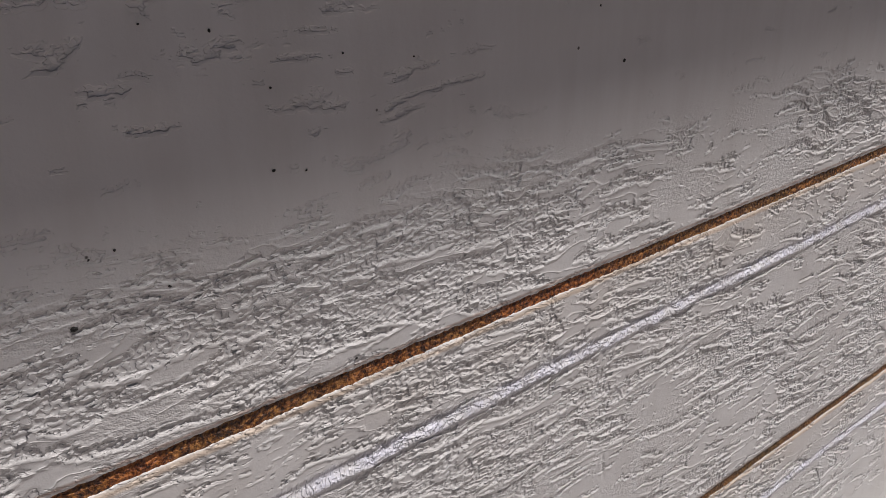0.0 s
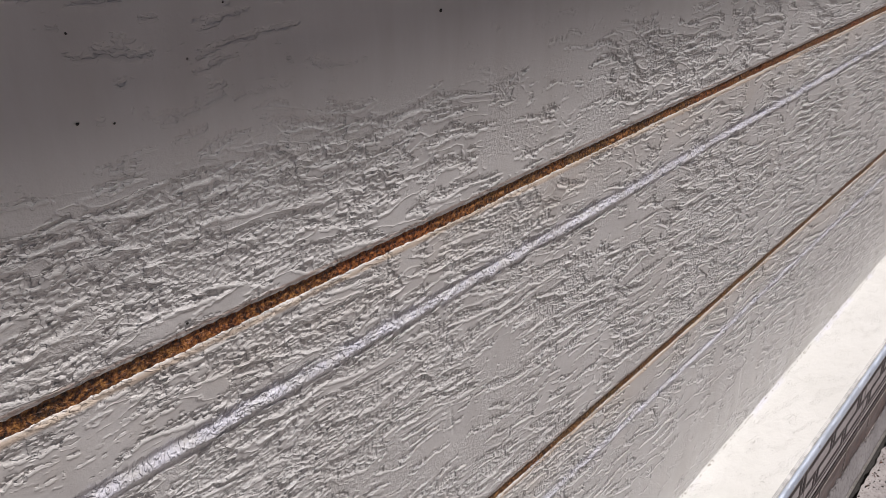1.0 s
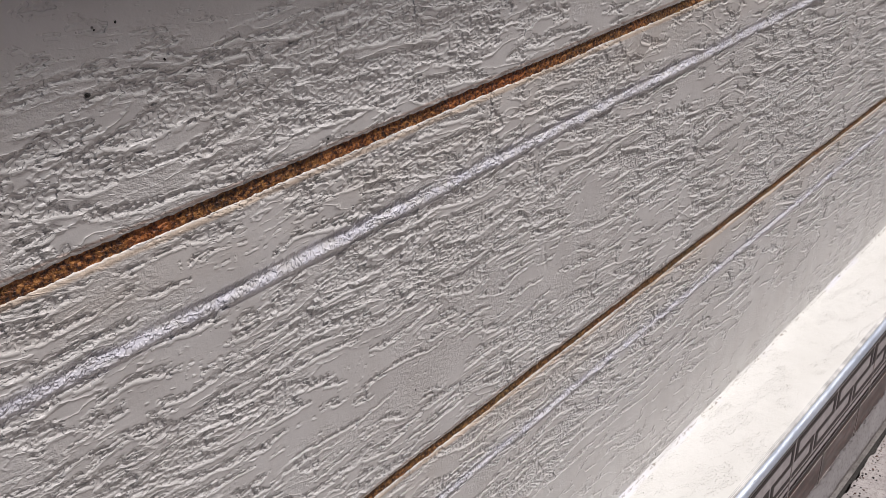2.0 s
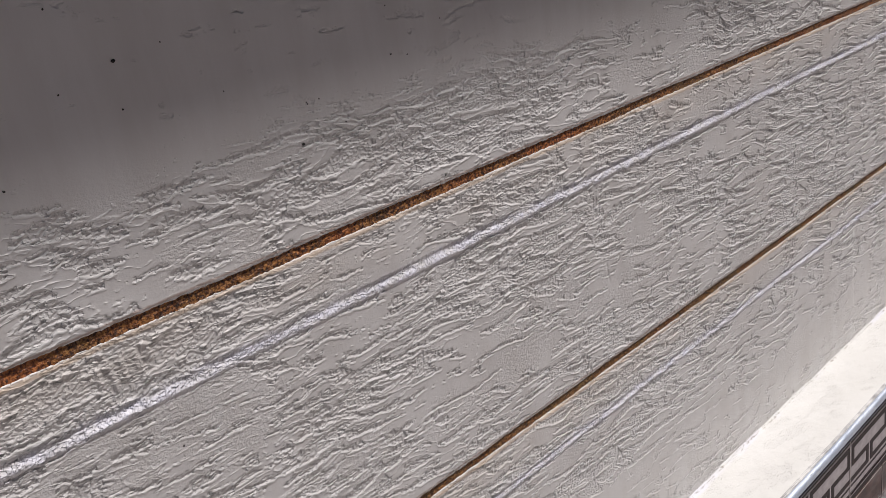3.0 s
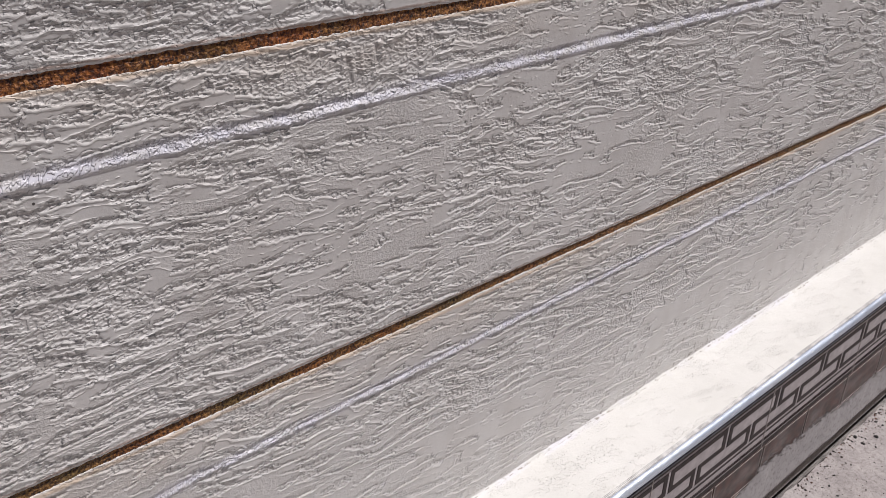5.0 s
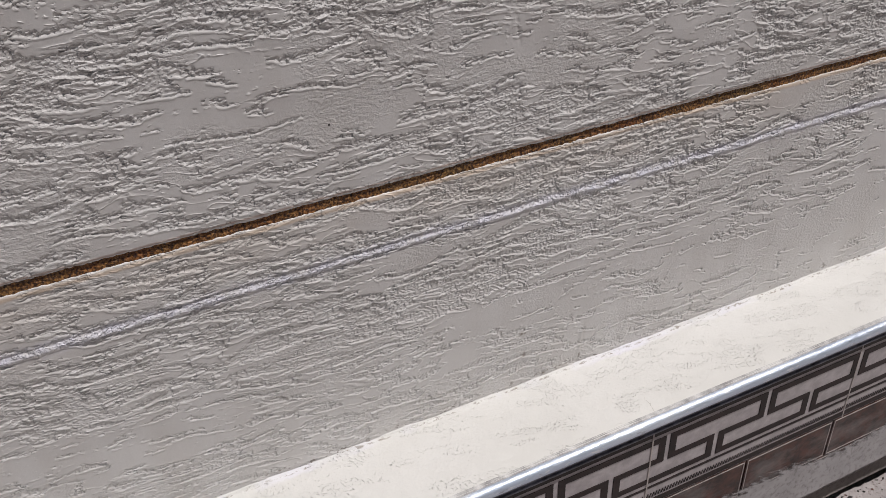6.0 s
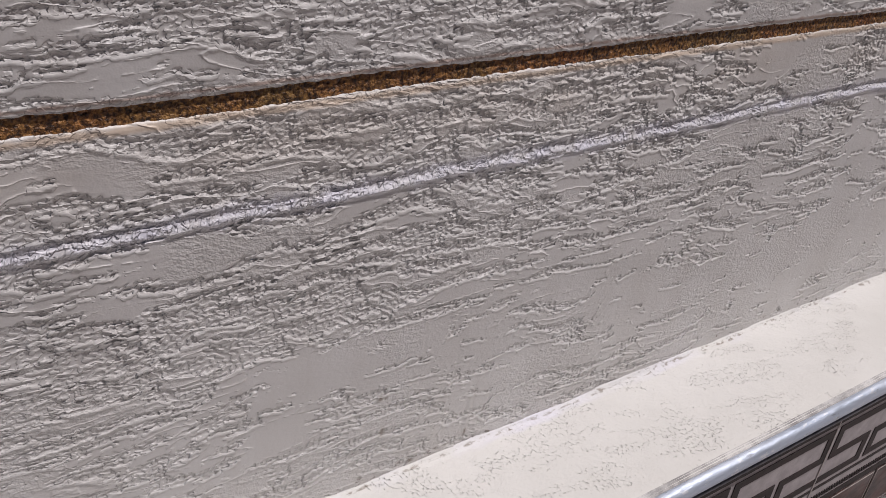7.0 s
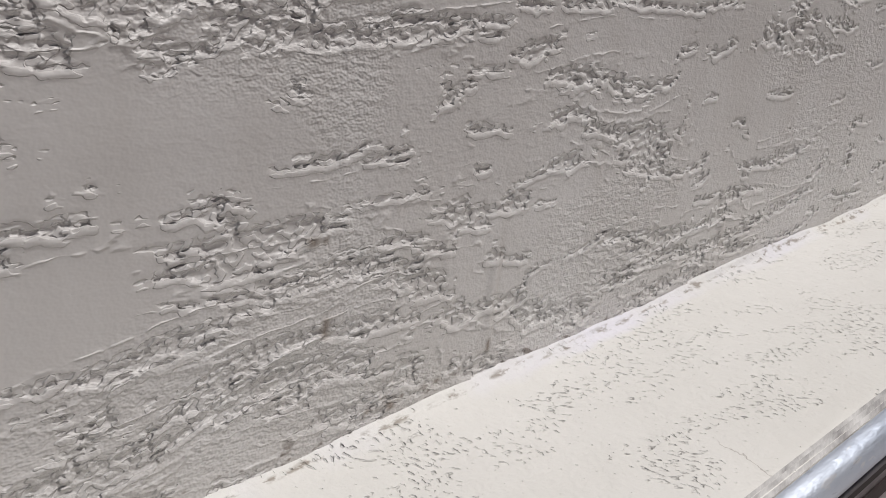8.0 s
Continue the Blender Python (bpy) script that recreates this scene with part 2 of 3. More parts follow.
def ledge_paint():
    m, nt, b = material("ledge_paint", 0.55)
    col = ramp(nt, grain(nt, 11, 5), [(0.3, (0.675, 0.665, 0.635)), (0.7, (0.725, 0.715, 0.69))])
    # a bluish fillet of fresh paint along the corner
    g = nt.nodes.new("ShaderNodeNewGeometry")
    xyz = nt.nodes.new("ShaderNodeSeparateXYZ")
    nt.links.new(g.outputs["Position"], xyz.inputs[0])
    wob = math_node(nt, "MULTIPLY_ADD", grain(nt, 45, 3), 0.010, -0.005)
    lilac = math_node(nt, "MULTIPLY", band(nt, xyz.outputs[1], -0.001, 0.003, 0.006, wob), ramp(nt, grain(nt, 14, 4, 0.6, (1, 0.1, 0.1)), [(0.46, (0, 0, 0)), (0.66, (1, 1, 1))]))
    col = blend(nt, math_node(nt, "MULTIPLY", lilac, 0.5), col, (0.74, 0.73, 0.86))
    x, y, _ = position(nt)
    bent = 0.004 * clouds(x / 0.012, y / 0.012)
    run, across = 0.42 * x - 0.91 * y + bent, 0.91 * x + 0.42 * y + bent
    t = clouds(run / 0.0021, across / 0.0013, 1, 0.4) + 0.19 * rise(0.46, 0.64, attribute(nt, "torn"))
    pit = (t - 0.785).put("MAXIMUM", 0.0)
    # one thin crack running out to the trim, and grime in the corner
    run = math_node(nt, "MULTIPLY_ADD", xyz.outputs[1], -0.139, xyz.outputs[0])
    run = math_node(nt, "ADD", run, math_node(nt, "MULTIPLY_ADD", grain(nt, 170, 3, 0.6), 0.006, -0.003))
    crack = math_node(nt, "MULTIPLY", band(nt, run, 0.0978, 0.00002, 0.00028), band(nt, xyz.outputs[1], -0.070, 0.008, 0.011))
    col = blend(nt, math_node(nt, "MULTIPLY", crack, 0.55), col, (0.20, 0.16, 0.13))
    dots = ramp(nt, grain(nt, 330, 4, 0.7, (0.5, 1, 1)), [(0.50, (0, 0, 0)), (0.60, (1, 1, 1))])
    grime = math_node(nt, "MULTIPLY", band(nt, xyz.outputs[1], -0.0020, 0.0002, 0.0012, math_node(nt, "MULTIPLY", wob, 0.5)), dots)
    col = blend(nt, math_node(nt, "MULTIPLY", grime, 0.75), col, (0.20, 0.16, 0.12))
    nt.links.new(col, b.inputs["Base Color"])
    relief(nt, b, ((-0.0034 * pit).out, 1.0), (grain(nt, 60, 4), 0.0010), (grain(nt, 420, 3), 0.00025))
    return m


def trim_metal():
    m, nt, b = material("trim_metal", 0.25, 0.6)
    # bluish base: the sky's reflection is put into the metal's colour
    col = ramp(nt, grain(nt, 60, 4, 0.6, (0.15, 1, 1)), [(0.3, (0.50, 0.57, 0.70)), (0.7, (0.74, 0.80, 0.90))])
    # small white marks: glints of reflected sky painted into the colour
    glint = ramp(nt, grain(nt, 330, 3, 0.6, (0.35, 1, 1)), [(0.60, (0, 0, 0)), (0.66, (1, 1, 1))])
    col = blend(nt, math_node(nt, "MULTIPLY", glint, 0.7), col, (0.82, 0.84, 0.88))
    grime = ramp(nt, grain(nt, 190, 4, 0.65, (0.3, 1, 1)), [(0.62, (0, 0, 0)), (0.70, (1, 1, 1))])
    nt.links.new(blend(nt, math_node(nt, "MULTIPLY", grime, 0.5), col, (0.18, 0.17, 0.19)), b.inputs["Base Color"])
    nt.links.new(ramp(nt, grain(nt, 150, 4, 0.65, (0.2, 1, 1)), [(0.3, (0.30,) * 3), (0.75, (0.60,) * 3)]), b.inputs["Roughness"])
    relief(nt, b, (grain(nt, 160, 3, 0.5, (0.06, 1, 1)), 0.0003), (grain(nt, 240, 3, 0.6, (0.4, 1, 1)), 0.0006))
    return m


def glazed(name, dark, light, rough=0.35, gloss=0.4, dust=0.0):
    m, nt, b = material(name, rough)
    b.inputs["Specular IOR Level"].default_value = gloss
    col = ramp(nt, grain(nt, 75, 5, 0.7), [(0.38, dark), (0.64, light)])
    if dust > 0:
        film = ramp(nt, grain(nt, 26, 6, 0.7, (0.6, 1, 1.4)), [(0.45, (0, 0, 0)), (0.72, (1, 1, 1))])
        col = blend(nt, math_node(nt, "MULTIPLY", film, dust), col, (0.36, 0.335, 0.33))
    nt.links.new(col, b.inputs["Base Color"])
    relief(nt, b, (grain(nt, 300, 2), 0.0001))
    return m


def cement(name, dark, light, coarse=1.0):
    m, nt, b = material(name, 0.9)
    col = ramp(nt, grain(nt, 16, 6, 0.65), [(0.3, dark), (0.72, light)])
    spot = ramp(nt, grain(nt, 220, 3, 0.6), [(0.32, (0.4, 0.36, 0.34)), (0.5, (1, 1, 1))])
    nt.links.new(blend(nt, 0.5, col, spot, "MULTIPLY"), b.inputs["Base Color"])
    relief(nt, b, (grain(nt, 420, 3, 0.7), 0.0012 * coarse), (grain(nt, 60, 4), 0.003 * coarse))
    return m


def smeared_cement():
    """Cement wiped over the tiles with a trowel: thick at its foot, a thin streaky film at its head."""
    m = cement("smeared_cement", (0.31, 0.295, 0.30), (0.42, 0.40, 0.405), 0.15)
    nt = m.node_tree
    x, _, z = position(nt)
    wiped = clouds((x - 1.2 * z) / 0.022, (z + 0.5 * x) / 0.006, 3, 0.6)
    cover = rise(0.34, 0.60, 1.35 * (1.0 - attribute(nt, "film")) + 0.6 * (wiped - 0.5) + 0.18)
    nt.links.new(cover.out, nt.nodes["Principled BSDF"].inputs["Alpha"])
    return m


WALL_PAINT, LEDGE_PAINT, TRIM_METAL = plaster_paint(), ledge_paint(), trim_metal()
RUST = groove_paint("rust_paint", (0.030, 0.009, 0.004), (0.17, 0.055, 0.015), (0.46, 0.20, 0.06))
UMBER = groove_paint("umber_paint", (0.030, 0.012, 0.005), (0.155, 0.067, 0.020), (0.41, 0.215, 0.074))
BORDER_TILE = glazed("border_tile_glaze", (0.40, 0.365, 0.375), (0.54, 0.50, 0.51), 0.45, 0.35)
MEANDER = glazed("meander_glaze", (0.008, 0.004, 0.004), (0.022, 0.010, 0.010), 0.5, 0.4, 0.025)
BROWN_TILE = glazed("brown_tile_glaze", (0.012, 0.004, 0.003), (0.095, 0.032, 0.022), 0.42, 0.6, 0.5)
CEMENT = cement("cement", (0.285, 0.27, 0.285), (0.37, 0.35, 0.37), 0.35)
SMEAR = smeared_cement()
CONCRETE = cement("concrete", (0.29, 0.262, 0.258), (0.50, 0.46, 0.45))
# near black: the shade of the gap is put into this colour
DIRT = cement("dirt", (0.02, 0.018, 0.017), (0.05, 0.045, 0.042))
GROUT = cement("grout", (0.30, 0.27, 0.26), (0.42, 0.39, 0.37))
SEAM = glazed("seam_grime", (0.30, 0.29, 0.29), (0.68, 0.67, 0.66), 0.7)
FLANGE = glazed("flange_metal", (0.05, 0.055, 0.08), (0.20, 0.21, 0.27), 0.3)
RIM = glazed("rim_glaze", (0.42, 0.37, 0.35), (0.55, 0.50, 0.48))
STONE = cement("dark_chip", (0.012, 0.011, 0.011), (0.05, 0.045, 0.043))


# ---- mesh helpers ----
def link_mesh(name, mesh, mat, parent=None, label=""):
    mesh.materials.append(mat)
    ob = new(name, mesh)
    if parent is not None:
        ob.parent = parent
    if label:
        ob["label"] = label
    return ob


def sheet(name, px, py, pz, mat, parent=None, label="", fields=None):
    """A smooth mesh over a grid of points, given as arrays of one shape."""
    r, c = px.shape
    me = bpy.data.meshes.new(name)
    me.vertices.add(r * c)
    me.vertices.foreach_set("co", np.stack([px, py, pz], -1).astype(np.float32).ravel())
    idx = np.arange(r * c).reshape(r, c)
    quads = np.stack([idx[:-1, :-1], idx[:-1, 1:], idx[1:, 1:], idx[1:, :-1]], -1).reshape(-1, 4)
    n = len(quads)
    me.loops.add(n * 4)
    me.polygons.add(n)
    me.loops.foreach_set("vertex_index", quads.astype(np.int32).ravel())
    me.polygons.foreach_set("loop_start", np.arange(0, n * 4, 4, dtype=np.int32))
    me.polygons.foreach_set("loop_total", np.full(n, 4, dtype=np.int32))
    me.polygons.foreach_set("use_smooth", np.ones(n, dtype=bool))
    me.update(calc_edges=True)
    for key, values in (fields or {}).items():
        me.attributes.new(key, "FLOAT", "POINT").data.foreach_set("value", values.astype(np.float32).ravel())
    return link_mesh(name, me, mat, parent, label)


def part(name, bm, mat, parent=None, label="", smooth=False):
    me = bpy.data.meshes.new(name)
    bm.normal_update()
    bm.to_mesh(me)
    bm.free()
    if smooth:
        for p in me.polygons:
            p.use_smooth = True
    return link_mesh(name, me, mat, parent, label)


def box(bm, x0, x1, y0, y1, z0, z1):
    v = [bm.verts.new((x, y, z)) for z in (z0, z1) for y in (y0, y1) for x in (x0, x1)]
    for f in ((0, 2, 3, 1), (4, 5, 7, 6), (0, 1, 5, 4), (2, 6, 7, 3), (0, 4, 6, 2), (1, 3, 7, 5)):
        bm.faces.new([v[i] for i in f])


def empty(name):
    return new(name, None)


# ---- the plaster relief ----
def columns(low=False):
    """Stations along the wall: close together where the camera passes, wider far off."""
    if low:
        near = np.concatenate([np.arange(-0.70, -0.12, 0.0013), np.arange(-0.12, 0.36, 0.0007), np.arange(0.36, 0.52, 0.001)])
    else:
        near = np.arange(-0.70, 0.52, 0.00098)
    ahead = [0.52]
    while ahead[-1] < X1:
        ahead.append(ahead[-1] + max(0.00098, (ahead[-1] - 0.42) * 0.0125))
    behind = [-0.72]
    while behind[-1] > X0:
        behind.append(behind[-1] - max(0.003, (-0.70 - behind[-1]) * 0.3))
    return np.concatenate([np.array(behind[:0:-1]), near, np.array(ahead)])


def bump_at(x, z, cx, cz, wx, wz):
    return np.exp(-((x - cx) / wx) ** 2 - ((z - cz) / wz) ** 4)


# where the trowel tore the plaster most, and where it left it smooth: centre along and up, half width, half height
ROUGH = [
    (-0.095, 0.738, 0.075, 0.022), (-0.18, 0.735, 0.05, 0.018), (-0.37, 0.735, 0.11, 0.022), (-0.58, 0.735, 0.12, 0.030), (-0.095, 0.612, 0.085, 0.026),
    (-0.20, 0.620, 0.07, 0.028), (0.07, 0.666, 0.03, 0.020), (0.12, 0.600, 0.045, 0.035), (-0.41, 0.660, 0.10, 0.025), (-0.625, 0.595, 0.11, 0.045),
    (-0.27, 0.575, 0.05, 0.025), (0.09, 0.493, 0.08, 0.020), (-0.10, 0.501, 0.065, 0.014), (-0.01, 0.440, 0.12, 0.016), (0.062, 0.393, 0.12, 0.026),
    (-0.05, 0.368, 0.05, 0.014), (-0.22, 0.390, 0.07, 0.022), (0.012, 0.299, 0.045, 0.008), (0.14, 0.312, 0.06, 0.014), (-0.025, 0.353, 0.03, 0.006),
    (-0.01, 0.278, 0.026, 0.010), (0.18, 0.268, 0.03, 0.012), (-0.35, 0.380, 0.08, 0.030), (0.28, 0.600, 0.16, 0.050),
]
SMOOTH = [
    (0.06, 0.580, 0.035, 0.015), (0.196, 0.625, 0.035, 0.030), (-0.006, 0.550, 0.045, 0.018), (-0.13, 0.533, 0.05, 0.016), (-0.115, 0.450, 0.03, 0.008),
    (-0.074, 0.409, 0.03, 0.007), (0.30, 0.295, 0.15, 0.035), (-0.265, 0.320, 0.08, 0.020), (0.012, 0.335, 0.05, 0.010), (0.24, 0.310, 0.05, 0.012),
    (-0.114, 0.398, 0.03, 0.009), (0.085, 0.280, 0.030, 0.012), (-0.207, 0.648, 0.03, 0.007), (-0.60, 0.645, 0.05, 0.008), (-0.178, 0.568, 0.04, 0.012),
    (-0.41, 0.531, 0.05, 0.018), (-0.115, 0.487, 0.02, 0.007), (-0.023, 0.331, 0.025, 0.010), (-0.041, 0.306, 0.016, 0.006), (-0.226, 0.550, 0.05, 0.016),
    (0.054, 0.727, 0.020, 0.025), (-0.28, 0.717, 0.02, 0.006), (-0.32, 0.752, 0.05, 0.008), (0.02, 0.523, 0.05, 0.010),
]


def plaster(x, z):
    """How far the trowelled plaster stands out, in metres, and the maps that steer its tears: how torn, how sandy and how strong."""
    w = z + 0.11 * x
    patch = 0.42 * (fractal(x / 0.13, w / 0.045, 3, 0.55, 15) - 0.5)
    for cx, cz, rx, rz in ROUGH:
        patch = patch + 0.085 * bump_at(x, z + 0.1 * (x - cx), cx, cz, rx, rz)
    for cx, cz, rx, rz in SMOOTH:
        patch = patch - 0.17 * bump_at(x, z + 0.1 * (x - cx), cx, cz, rx, rz)
    rough = 0.85 * patch - 0.012 + 0.042 * step(0.32, 0.38, z) - 0.205 * step(0.755, 0.79, z)
    rough = rough + step(0.08, 0.20, x) * (0.02 + 0.22 * (fractal(x / 0.028, 0 * x + 4.2, 2, 0.5, 87) - 0.5)) * step(0.29, 0.34, z)
    sandy = 0.13 + 0.60 * step(0.48, 0.62, fractal(x / 0.06, z / 0.035, 2, 0.5, 65)) * step(0.80, 0.74, z) + 0.22 * step(0.38, 0.33, z) * step(-0.06, 0.03, x)
    rough = rough + 0.10 * bump_at(x, z, -0.432, 0.671, 0.016, 0.011)
    calm = (1 - 0.45 * step(0.75, 0.79, z)) * (1 - 0.25 * step(0.40, 0.33, z)) * (1 + 0.25 * step(0.05, 0.20, x))
    swell = (fractal(x / 0.05, z / 0.022, 2, 0.5, 51) - 0.5) * 0.0008
    drips = -0.0007 * bump_at(x + 0.15 * (z - 0.558), z, 0.0, 0.558, 0.0009, 0.009) + 0.0006 * (bump_at(x - 0.1 * (z - 0.27), z, 0.064, 0.274, 0.0016, 0.014) + bump_at(x, z, 0.1825, 0.272, 0.0018, 0.010))
    for cx, cz, tall in ((-0.446, 0.673, 0.006), (-0.438, 0.669, 0.009), (-0.431, 0.672, 0.007), (-0.422, 0.668, 0.010), (-0.415, 0.674, 0.005)):
        drips = drips + 0.0009 * bump_at(x + 0.1 * (z - cz), z, cx, cz, 0.0016, tall)
    return swell + drips + 0.6 * calm * torn_skin(x, z, rough, 0 * x, 0.015), rough, sandy, calm


def channel(z, x, level, depth, half):
    """A shallow drawn line: a short fall, then a long slope up to a low bead. Gives its depth and its extent."""
    s = (z - level - 0.0020 * (fractal(x / 0.03, x * 0 + level * 40, 2, 0.5, 71) - 0.5)) / half
    shape = np.where(s > 0.2, 0.45 * step(1.0, 0.2, s), 0.45 - step(0.2, -0.8, s) + 0.55 * step(-0.8, -1.3, s))
    uneven = 0.5 + 1.0 * fractal(x / 0.05, x * 0 + level * 70, 2, 0.5, 77)
    return shape * depth * uneven, step(1.2, 0.3, s) * step(-1.3, -0.4, s)


def levels(a, b, pitch):
    return np.linspace(a, b, max(2, int(round((b - a) / pitch)) + 1))


HALF = 0.0036
# stains: centre along and up, half width, half height, lean, strength
STAINS = [
    (0.0095, 0.2825, 0.0012, 0.0030, 0.0, 0.8), (0.007, 0.3044, 0.0018, 0.0012, 0.0, 0.8), (0.0105, 0.3040, 0.0008, 0.0010, 0.0, 0.7), (0.0666, 0.279, 0.0014, 0.016, -0.12, 0.22),
    (0.0640, 0.2600, 0.0009, 0.0022, 0.0, 0.85), (0.0291, 0.2540, 0.0016, 0.0012, 0.0, 0.8), (0.022, 0.2548, 0.0010, 0.0009, 0.0, 0.7), (0.045, 0.2556, 0.0012, 0.0008, 0.0, 0.7),
    (0.1836, 0.2660, 0.0007, 0.0080, 0.1, 0.35), (0.105, 0.700, 0.004, 0.05, 0.1, 0.10), (0.02, 0.66, 0.006, 0.06, 0.1, 0.07), (-0.05, 0.640, 0.0018, 0.0030, 0.0, 0.5), (-0.562, 0.718, 0.0016, 0.0045, 0.0, 0.6), (-0.427, 0.670, 0.014, 0.009, 0.0, 0.22),
]
XS, XS_LOW = columns(), columns(True)


def wall_band(name, stations, rows, cut_low, cut_high, parent):
    """One plaster field between two grooves, with worn lips where it meets them."""
    gx, gz = np.meshgrid(stations, rows)
    out, rough, sandy, calm = plaster(gx, gz)
    marks = 0 * gx
    stain = sum(k * bump_at(gx + lean * (gz - cz), gz, cx, cz, rx, rz) for cx, cz, rx, rz, lean, k in STAINS)
    for level, depth, half in ((TOP_CHANNEL, 0.0017, 0.0050), (LOW_CHANNEL, 0.0013, 0.0038)):
        if rows[0] < level < rows[-1]:
            line, extent = channel(gz, gx, level, depth, half)
            marks = np.maximum(marks, extent)
            out, rough, calm = out * (1 - 0.3 * extent) - line, rough + 0.05 * extent, calm * (1 - 0.2 * extent)
    for edge, on in ((rows[0], cut_low), (rows[-1], cut_high)):
        if on:
            near = np.exp(-((gz - edge) / 0.003) ** 2)
            out = out * (1 - 0.7 * near) - 0.0005 * np.exp(-((gz - edge) / 0.0009) ** 2)
            gz = gz + near * (clouds(gx / 0.0060, gx * 0 + edge * 50, 2, 0.7) - 0.5) * 0.0020
            gz = gz + near * (fractal(gx / 0.09, gx * 0 + edge * 50, 2, 0.6, 85) - 0.5) * 0.0016
    py, pz = -out, gz
    fields = [gx, py, pz, rough, sandy, calm, marks, np.clip(stain, 0, 1)]
    if cut_low:
        fields = [np.concatenate([a[:1], a]) for a in fields]
        fields[1][0] += 0.006
        fields[2][0] += 0.0012
    if cut_high:
        fields = [np.concatenate([a, a[-1:]]) for a in fields]
        fields[1][-1] += 0.0025
        fields[2][-1] += 0.0007
    return sheet(name, *fields[:3], WALL_PAINT, parent, "", dict(zip(("rough", "sandy", "calm", "line", "stain"), fields[3:])))


wall = empty("wall_north")
tagged(wall, "off-white trowelled plaster wall with two rust-brown grooves", "wall", kind="structure")
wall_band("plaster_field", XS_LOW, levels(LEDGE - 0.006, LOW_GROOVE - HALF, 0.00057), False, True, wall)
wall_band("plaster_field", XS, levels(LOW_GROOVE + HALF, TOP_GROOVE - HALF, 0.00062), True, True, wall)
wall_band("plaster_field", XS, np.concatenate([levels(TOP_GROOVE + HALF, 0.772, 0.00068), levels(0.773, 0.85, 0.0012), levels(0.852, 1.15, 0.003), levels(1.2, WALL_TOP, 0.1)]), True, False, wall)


def groove(level, paint, parent, label):
    rows = np.linspace(-HALF - 0.0012, HALF + 0.0012, 15)
    gx, gs = np.meshgrid(XS, rows)
    deep = (0.0008 if level > 0.6 else 0.0011) + 0.0005 * step(-HALF - 0.001, HALF - 0.0012, gs)
    deep = deep + (fractal(gx / 0.0019, gs / 0.0016 + level * 90, 2, 0.6, 91) - 0.5) * 0.0008
    return sheet("groove_bed", gx, deep, gs + level, paint, parent, label)


groove(TOP_GROOVE, RUST, wall, "rust-brown granular painted groove")
groove(LOW_GROOVE, UMBER, wall, "olive-brown granular painted groove")
bm = bmesh.new()
box(bm, X0, X1, 0.02, 0.22, 0, WALL_TOP)
part("masonry", bm, CEMENT, wall)

# small black specks of tar and dirt on the upper wall: along, up, half width
SPECKS = [
    (-0.389, 0.832, 1.5), (-0.438, 0.868, 0.9), (-0.441, 0.875, 0.8), (-0.416, 0.863, 0.8), (-0.460, 0.784, 0.9), (-0.462, 0.843, 0.9), (-0.361, 0.836, 0.6), (-0.421, 0.822, 0.7),
    (-0.391, 0.807, 0.8), (-0.191, 0.793, 0.7), (-0.331, 0.802, 0.6), (-0.205, 0.796, 0.9), (-0.224, 0.850, 0.8), (-0.248, 0.855, 0.6), (-0.171, 0.835, 0.6), (-0.286, 0.758, 1.5),
    (-0.268, 0.782, 0.7), (-0.137, 0.829, 0.6), (-0.004, 0.808, 1.4), (-0.251, 0.763, 0.9), (-0.277, 0.781, 0.6), (-0.203, 0.827, 0.7), (-0.174, 0.703, 0.9), (-0.024, 0.837, 0.8),
]


def speck_mesh(seed):
    chance = random.Random(seed)
    bm = bmesh.new()
    bmesh.ops.create_icosphere(bm, subdivisions=2, radius=0.001)
    for v in bm.verts:
        v.co = Vector((v.co.x * 1.3, v.co.y * 0.35, v.co.z)) * chance.uniform(0.75, 1.2)
    me = bpy.data.meshes.new("speck")
    bm.to_mesh(me)
    bm.free()
    me.materials.append(STONE)
    return me


speck_shapes = [speck_mesh(k) for k in range(4)]
for k, (x, z, size) in enumerate(SPECKS):
    ob = new("speck", speck_shapes[k % 4])
    ob.parent, ob.location, ob.scale, ob["label"] = wall, (x, -0.0002, z), (0.62 * size, 1, 0.62 * size), "small black speck stuck to the plaster"
    ob.rotation_euler = (0, k * 1.7, 0)

# roof slab that keeps the upper wall in shade
OVERHANG = (WALL_TOP - 0.757) * (-SUN_FROM.y / SUN_FROM.z)
bm = bmesh.new()
box(bm, X0, X1, -OVERHANG, 0.6, WALL_TOP, WALL_TOP + 0.15)
tagged(part("roof_slab", bm, LEDGE_PAINT), "white painted concrete roof slab over the wall", "roof", kind="structure")

# plain unseen wall, added behind the camera to lower the ambient light
bm = bmesh.new()
box(bm, X0, X1, -2.6, -2.4, -0.1, 3.8)
tagged(part("unseen_wall", bm, CONCRETE), "plain unseen wall added opposite to hold back ambient light", "wall", kind="structure")

# ---- ledge ----
lx, ly = np.meshgrid(XS[::2], np.linspace(FACE + 0.002, 0.004, 104))
lv = ly + 0.25 * lx
cluster = fractal(lx / 0.024, lv / 0.010, 3, 0.55, 105) - 0.05 * step(-0.010, 0.0, ly)
fillet = 0.0035 * np.exp(-np.maximum(0, -ly) / 0.003) * (0.2 + fractal(lx / 0.035, ly / 0.006, 4, 0.6, 107))
lz = LEDGE - 0.001 + (fractal(lx / 0.06, ly / 0.03, 3, 0.5, 109) - 0.5) * 0.0022 + fillet
ledge = sheet("ledge", lx, ly, lz, LEDGE_PAINT, None, "", {"torn": cluster})
